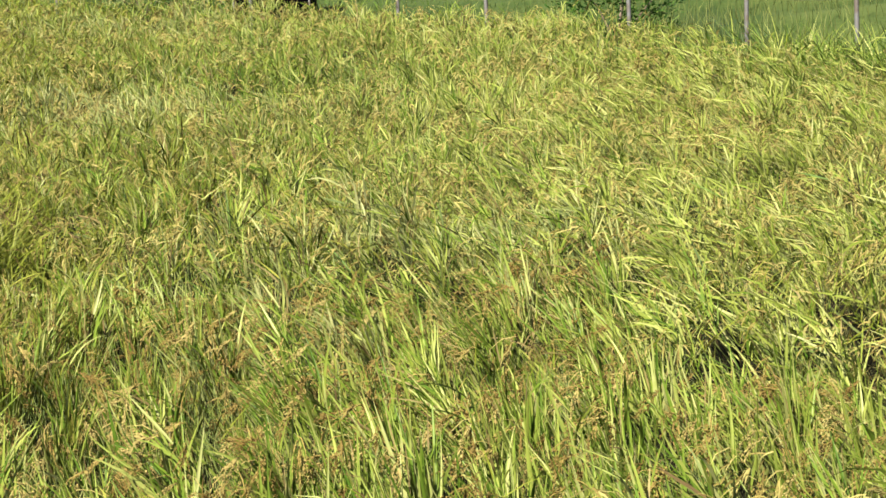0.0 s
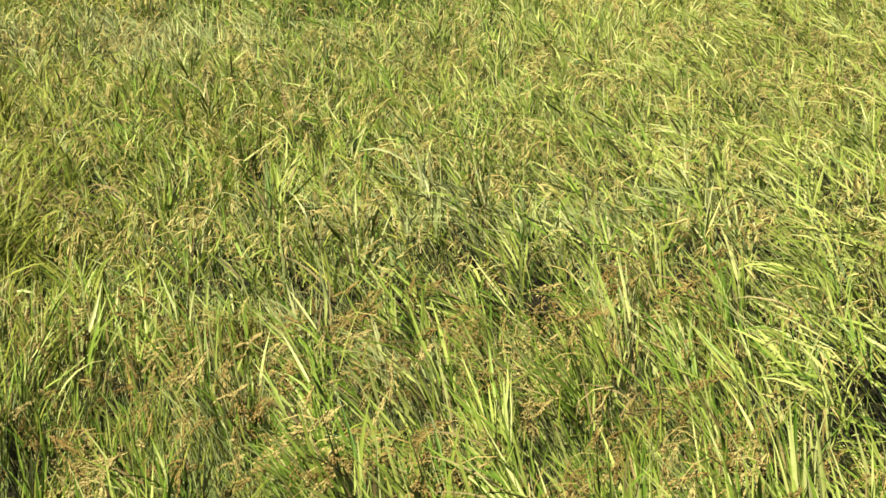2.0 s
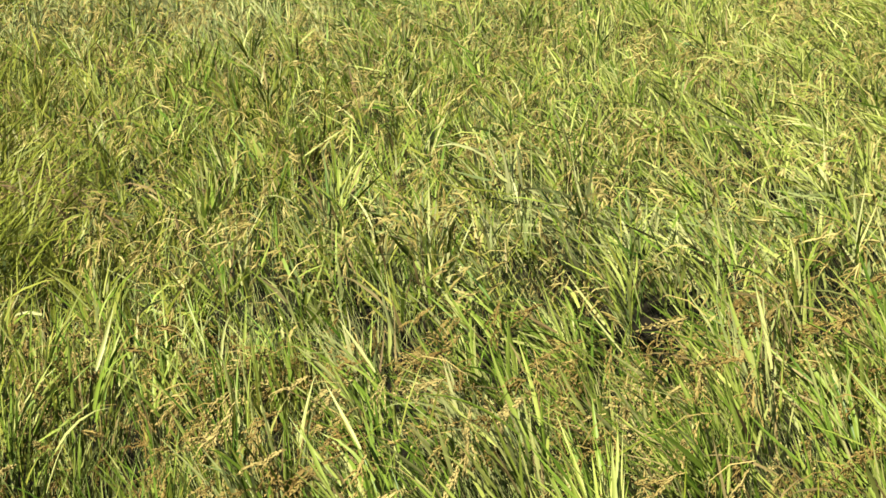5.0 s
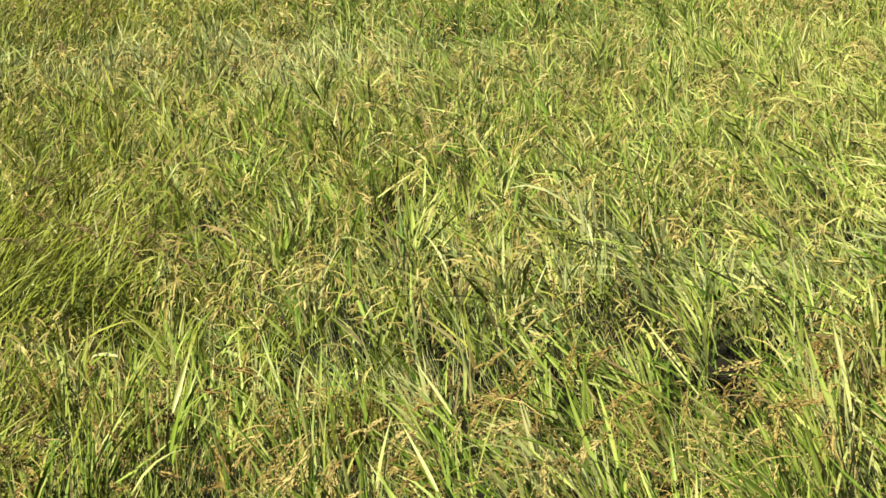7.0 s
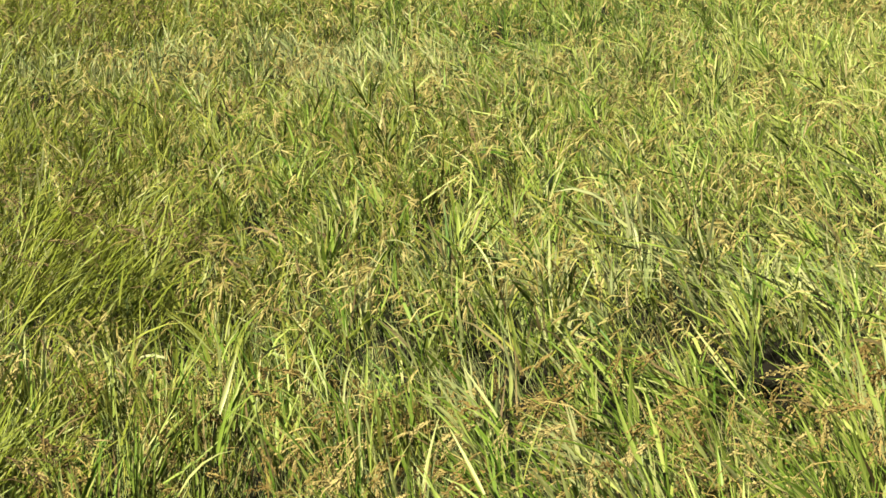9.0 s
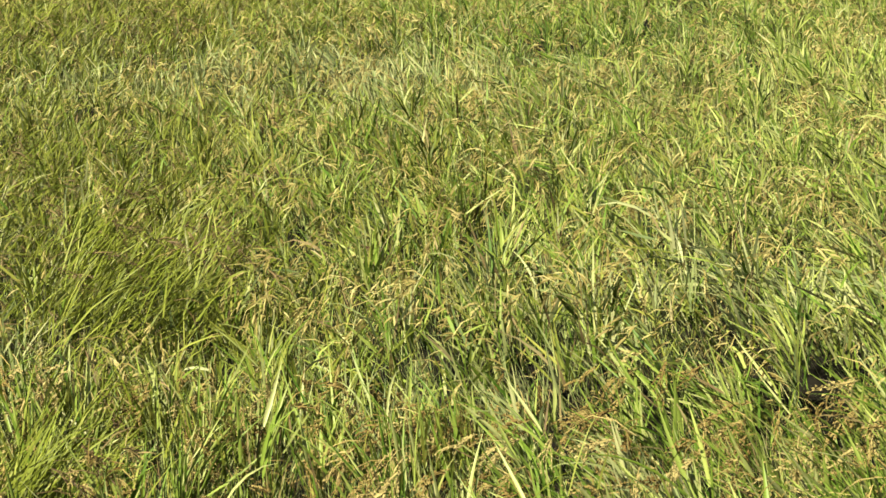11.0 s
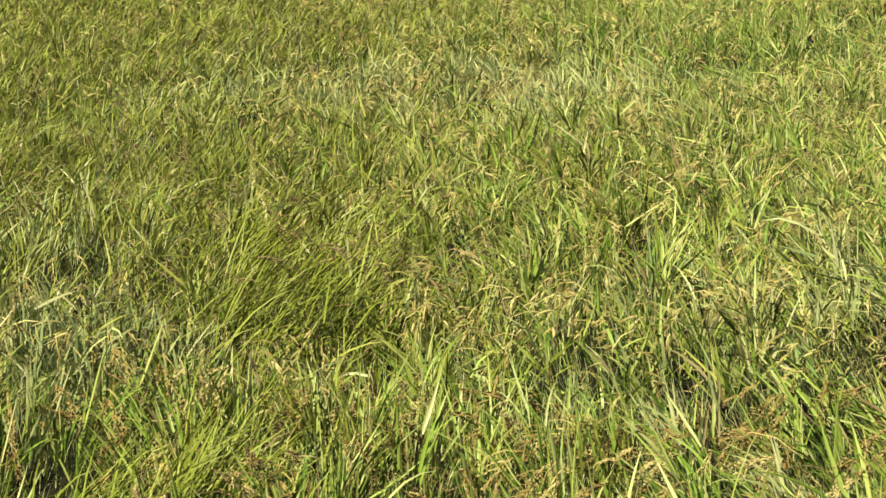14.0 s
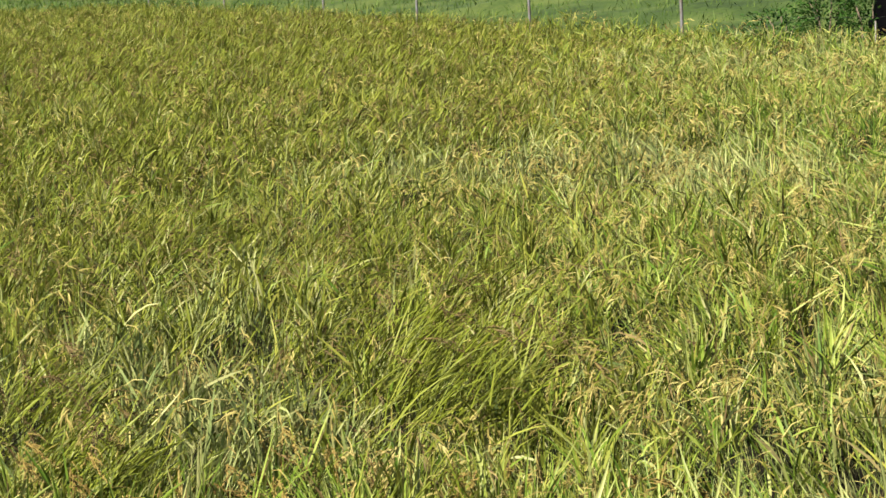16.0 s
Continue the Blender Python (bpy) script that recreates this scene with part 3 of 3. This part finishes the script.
def build_heap():
    heap = new("covered_heap")
    cx, cy = -0.22, 29.0
    z0 = float(ground_height(np.array([cx]), np.array([cy]))[0])
    heap.location = (cx, cy, z0 - 0.03)
    bm = bmesh.new()
    nx, nz = 22, 14
    rows = []
    for j in range(nz + 1):
        f = j / nz
        row = []
        for i in range(nx):
            a = 2 * math.pi * i / nx
            rr = (1.08 - 0.5 * f ** 2) if f < 0.85 else (1.08 - 0.5 * f ** 2) * max(0.0, 1 - (f - 0.85) / 0.15) ** 0.5
            q = abs(math.cos(a)) ** 2.6 + abs(math.sin(a)) ** 2.6
            k = rr / q ** 0.385
            crease = 0.05 * noise.noise(Vector((math.cos(a) * 2, math.sin(a) * 2, f * 7))) + 0.02 * math.sin(f * 30 + 2 * math.cos(a))
            row.append(bm.verts.new((math.cos(a) * k * (0.66 + crease), math.sin(a) * k * (0.55 + crease), 1.5 * min(1, f * 1.12))))
        rows.append(row)
    for r0, r1 in zip(rows, rows[1:]):
        for i in range(nx):
            bm.faces.new((r0[i], r0[(i + 1) % nx], r1[(i + 1) % nx], r1[i])).smooth = True
    part("cover", bm, M_FILM, heap)
    tagged(heap, "heap under creased black plastic film behind the fence", "heap")


build_heap()


# ---- lodged weed tufts and stakes ----
def ob_from(name, pile, materials, parent):
    o = new(name, pile.mesh(name, materials))
    o.parent = parent
    return o


def build_weed_tuft(x, y, way, count, heads, seed):
    r = np.random.default_rng(seed)
    tuft = new("weed_tuft")
    tuft.location = (x, y, 0)
    pile = Pile()
    b = np.stack([r.normal(0, 0.10, count), r.normal(0, 0.12, count), r.uniform(0.54, 0.76, count)], -1)
    add_blades(pile, b, r.uniform(0.20, 0.42, count), math.radians(way) + r.normal(0, 0.5, count), r.uniform(0.4, 1.1, count), r.uniform(0.1, 0.8, count),
               r.uniform(0.005, 0.010, count), 4, 0)
    tagged(ob_from("blade_mass", pile, [M_WEED], tuft), kind="stuff")
    stem = Pile()
    b = np.stack([r.normal(0, 0.05, 10), r.normal(0, 0.05, 10), np.zeros(10)], -1)
    add_blades(stem, b, r.uniform(0.6, 0.8, 10), math.radians(way) + r.normal(0, 0.5, 10), r.uniform(0, 0.25, 10), r.uniform(0, 0.3, 10), np.full(10, 0.006), 3, 0)
    tagged(ob_from("stem_base", stem, [M_STALK], tuft), kind="stuff")
    for k in range(heads):
        head = Pile()
        at = np.array([[r.normal(0.05, 0.12), r.normal(0, 0.12), r.uniform(0.88, 1.0)]])
        add_ears(head, at, np.array([math.radians(way) + r.normal(0, 0.6)]), 12, 0.22, 0.0045, 0, 5)
        tagged(ob_from("seed_head", head, [M_SEED], tuft), kind="stuff")
    tagged(tuft, "lodged tuft of fine olive weed grass with brown seed heads" if heads else "lodged tuft of fine olive-green weed grass", "weed", "weed tufts in the crop")


for k, (wx, wy, way, count, heads) in enumerate([
        (-1.84, 5.62, 25, 110, 1), (-2.02, 5.42, 30, 80, 0), (-1.80, 5.90, 20, 80, 1), (-3.72, 7.60, 10, 90, 4), (-3.38, 7.12, 15, 90, 5), (-3.02, 6.62, 12, 150, 2), (-3.20, 6.80, 8, 130, 1),
        (-3.98, 8.20, 5, 100, 3), (-2.14, 8.80, 22, 100, 2), (-1.90, 8.10, 25, 120, 2), (-2.20, 7.98, 20, 120, 3), (-2.52, 9.50, 20, 90, 2),
        (-2.08, 9.05, 22, 100, 1), (-2.42, 8.62, 18, 130, 2)]):
    build_weed_tuft(wx, wy, way, count, heads, 300 + k)

def build_tall_weed(x, y, height, count, seed):
    """A clump of broad grass: blades that rise from one root and arch outwards."""
    r = np.random.default_rng(seed)
    clump = new("tall_weed")
    clump.location = (x, y, 0)
    pile = Pile()
    out = r.uniform(0, 6.283, count)
    rise = height * r.uniform(0.55, 1.0, count)
    b = np.stack([0.07 * np.cos(out) + r.normal(0, 0.05, count), 0.07 * np.sin(out) + r.normal(0, 0.05, count), np.zeros(count)], -1)
    add_blades(pile, b, rise * 1.16, out, r.uniform(0.02, 0.35, count), r.uniform(0.6, 2.2, count), r.uniform(0.015, 0.028, count), 6, np.where(r.uniform(0, 1, count) < 0.6, 1, 0), 0.5)
    tagged(ob_from("blade_mass", pile, [M_GOLD, M_DEEP], clump), kind="stuff")
    tagged(clump, "tall clump of broad arching yellow-green grass by the fence", "weed", "tall weeds in the field corner")


for k, (wx, wy, h, count) in enumerate([(4.55, 18.00, 1.05, 150), (4.90, 16.95, 1.15, 200), (5.00, 18.10, 0.95, 130), (5.60, 16.05, 1.15, 200), (5.45, 15.30, 1.05, 180), (5.35, 17.45, 1.00, 150),
                                        (5.75, 16.90, 1.00, 150), (4.45, 18.75, 0.95, 110), (5.80, 14.70, 1.05, 180), (6.05, 15.60, 1.05, 180), (6.20, 14.20, 1.05, 180), (4.72, 17.45, 1.10, 170),
                                        (5.12, 16.42, 1.12, 190), (5.28, 15.85, 1.08, 180), (5.32, 16.75, 1.05, 170), (5.08, 17.38, 1.02, 160), (5.62, 15.00, 1.05, 170)]):
    build_tall_weed(wx, wy, h, count, 500 + k)

for k, (sx, sy, h) in enumerate([(-0.80, 27.35, 1.10), (0.28, 25.9, 1.05)]):
    stake = new("stake")
    stake.location = (sx, sy, -0.01)
    part("shaft", tube([(0, 0, 0), (0.01, 0, h * 0.6), (0.012, 0.01, h)], 0.014, 6, 0.8), M_POST, stake)
    tagged(stake, "thin weathered stake standing by the fence", "stake", "stakes by the fence")


# ---- the nearest rice plants, one by one ----
def build_plant(kind, seed):
    """A hill of rice: a bundle of stems, fine foliage, large leaves and drooping ears."""
    r = np.random.default_rng(seed)
    plant = new("rice_plant")
    lean = {"upright": 0.15, "lean": 0.48, "golden": 0.45, "broad": 0.22}.get(kind, 0.35)
    broad = kind == "broad"
    stems = Pile()
    n = 20
    ox, oy = r.normal(0, 0.028, n), r.normal(0, 0.028, n)
    az, tilt = fan(math.pi, 0.6 * lean, np.arctan2(oy, ox), 0.16, 0.06, r)
    add_blades(stems, np.stack([ox, oy, np.zeros(n)], -1), r.uniform(0.62, 0.86, n), az, tilt, r.uniform(0.05, 0.4, n) + 0.4 * lean, r.uniform(0.0035, 0.0055, n), 4, 0)
    tagged(ob_from("stem_base", stems, [M_STALK], plant), kind="stuff")
    foliage = Pile()
    n = 36
    ox, oy = r.normal(0, 0.042, n), r.normal(0, 0.042, n)
    az, tilt = fan(math.pi, lean, np.arctan2(oy, ox), 0.42, 0.18, r)
    kinds = np.where(r.uniform(0, 1, n) < 0.13, 2, {"pale": 1, "upright": 3, "golden": 4}.get(kind, 0))
    length, droop = r.uniform(0.14, 0.30, n), np.clip(r.normal(0.10, 0.35, n), -0.3, 1.8)
    top = 0.85 - np.abs(r.normal(0, 0.13, n))
    add_blades(foliage, np.stack([ox, oy, np.maximum(top - length * np.cos(np.minimum(tilt + 0.4 * droop, 1.5)), 0.15)], -1), length, az, tilt, droop,
               r.uniform(0.006, 0.012, n), 4, kinds)
    tagged(ob_from("foliage", foliage, [M_LEAF, M_PALE, M_DRY, M_OLIVE, M_GOLD], plant), kind="stuff")
    for k in range(14):
        leaf = Pile()
        ox, oy = r.normal(0, 0.04, 1), r.normal(0, 0.04, 1)
        az, tilt = fan(math.pi, lean, np.arctan2(oy, ox), 0.30 if broad else 0.38, 0.13, r)
        length = r.uniform(0.28, 0.44) if broad else r.uniform(0.20, 0.33)
        droop = np.clip(r.normal(0.04, 0.20), -0.2, 0.6) + 0.9 * (r.random() < 0.10)
        top = 0.89 - abs(r.normal(0, 0.07)) + (k < 2) * 0.07
        b = np.array([[ox[0], oy[0], top - length * math.cos(min(tilt[0] + 0.4 * droop, 1.5))]])
        wide = r.uniform(0.014, 0.021) if broad else r.uniform(0.010, 0.017)
        add_blades(leaf, b, np.array([length]), az, tilt, np.array([droop]), np.array([wide]), 6, 0, 0.7, True)
        ob_from("leaf", leaf, [M_STRAW if kind == "pale" and k % 5 == 0 else M_PALE if kind == "pale" and k % 3 == 1 else M_GOLD_ONE if (kind == "golden" and k % 3) or (broad and k % 2) else M_LEAF_ONE], plant)
    for k in range({"leafy": 3, "pale": 4}.get(kind, 5)):
        ear = Pile()
        way = math.pi + r.normal(0, 0.9)
        b = np.array([[r.normal(0, 0.07) - 0.09 * lean, r.normal(0, 0.07), r.uniform(0.69, 0.85)]])
        add_ears(ear, b, np.array([way]), 9, 0.165, 0.0050, 0, 7)
        ob_from("ear", ear, [M_GRAIN_ONE], plant)
    return tagged(plant, {"lean": "leaning rice plant with drooping straw-coloured ears", "upright": "upright rice plant with drooping ripe ears",
                          "pale": "greyish pale-green rice plant with ears", "leafy": "leafy green rice plant with few ears",
                          "golden": "yellowing rice plant leaning over with ripe ears",
                          "broad": "tall rice plant with long broad leaves and ripe ears"}[kind],
                  "rice plant", "rice plants at the field's edge")


def plant_rice():
    kinds = {"lean": 5, "upright": 3, "pale": 2, "leafy": 2, "golden": 3, "broad": 6}
    stock = {k: [build_plant(k, 100 + 10 * i + j) for j in range(n)] for i, (k, n) in enumerate(kinds.items())}
    used = set()
    r = random.Random(11)
    step = 0.220
    j = 0
    y = 2.72
    while y < 6.65:
        x = -0.52 * y - 0.05 + (step / 2 if j % 2 else 0)
        while x < (2.5 if y < 4.45 else 0.215 * y + 0.08):
            px, py = x + r.gauss(0, 0.035), y + r.gauss(0, 0.035)
            xs, ys = np.array([px]), np.array([py])
            if r.random() > weed_share(xs, ys)[0] and hollow(xs, ys)[0] < 0.8:
                az, amt = main_lean(xs, ys)
                kind = "broad" if y < 4.45 and r.random() < 0.8 else "pale" if r.random() < pale_share(xs, ys)[0] else "leafy" if r.random() < 0.1 + lush_share(xs, ys)[0] + 0.6 * min(1, max(0, -px - 0.22 * py)) else "golden" if r.random() < gold_share(xs, ys)[0] else "lean" if amt[0] > 0.36 else "upright"
                src = r.choice(stock[kind])
                k = 1 + canopy(xs, ys)[0] + r.gauss(0, 0.035) - 0.26 * (r.random() < 0.22)
                turn = math.degrees(az[0]) - 180 + r.gauss(0, 24)
                m = pose(px, py, 0, r.gauss(0, 3), r.gauss(0, 3), turn)
                if src.name in used:
                    o = copy_thing(src, m)
                else:
                    used.add(src.name)
                    o = src
                    o.matrix_basis = m
                o.scale = (k, k, k)
            x += step * (1.2 if y < 4.45 else 1)
        y += step * (1.2 if y < 4.45 else 1)
        j += 1
    for group in stock.values():
        for o in group:
            if o.name not in used:
                for c in o.children_recursive:
                    bpy.data.objects.remove(c)
                bpy.data.objects.remove(o)


plant_rice()
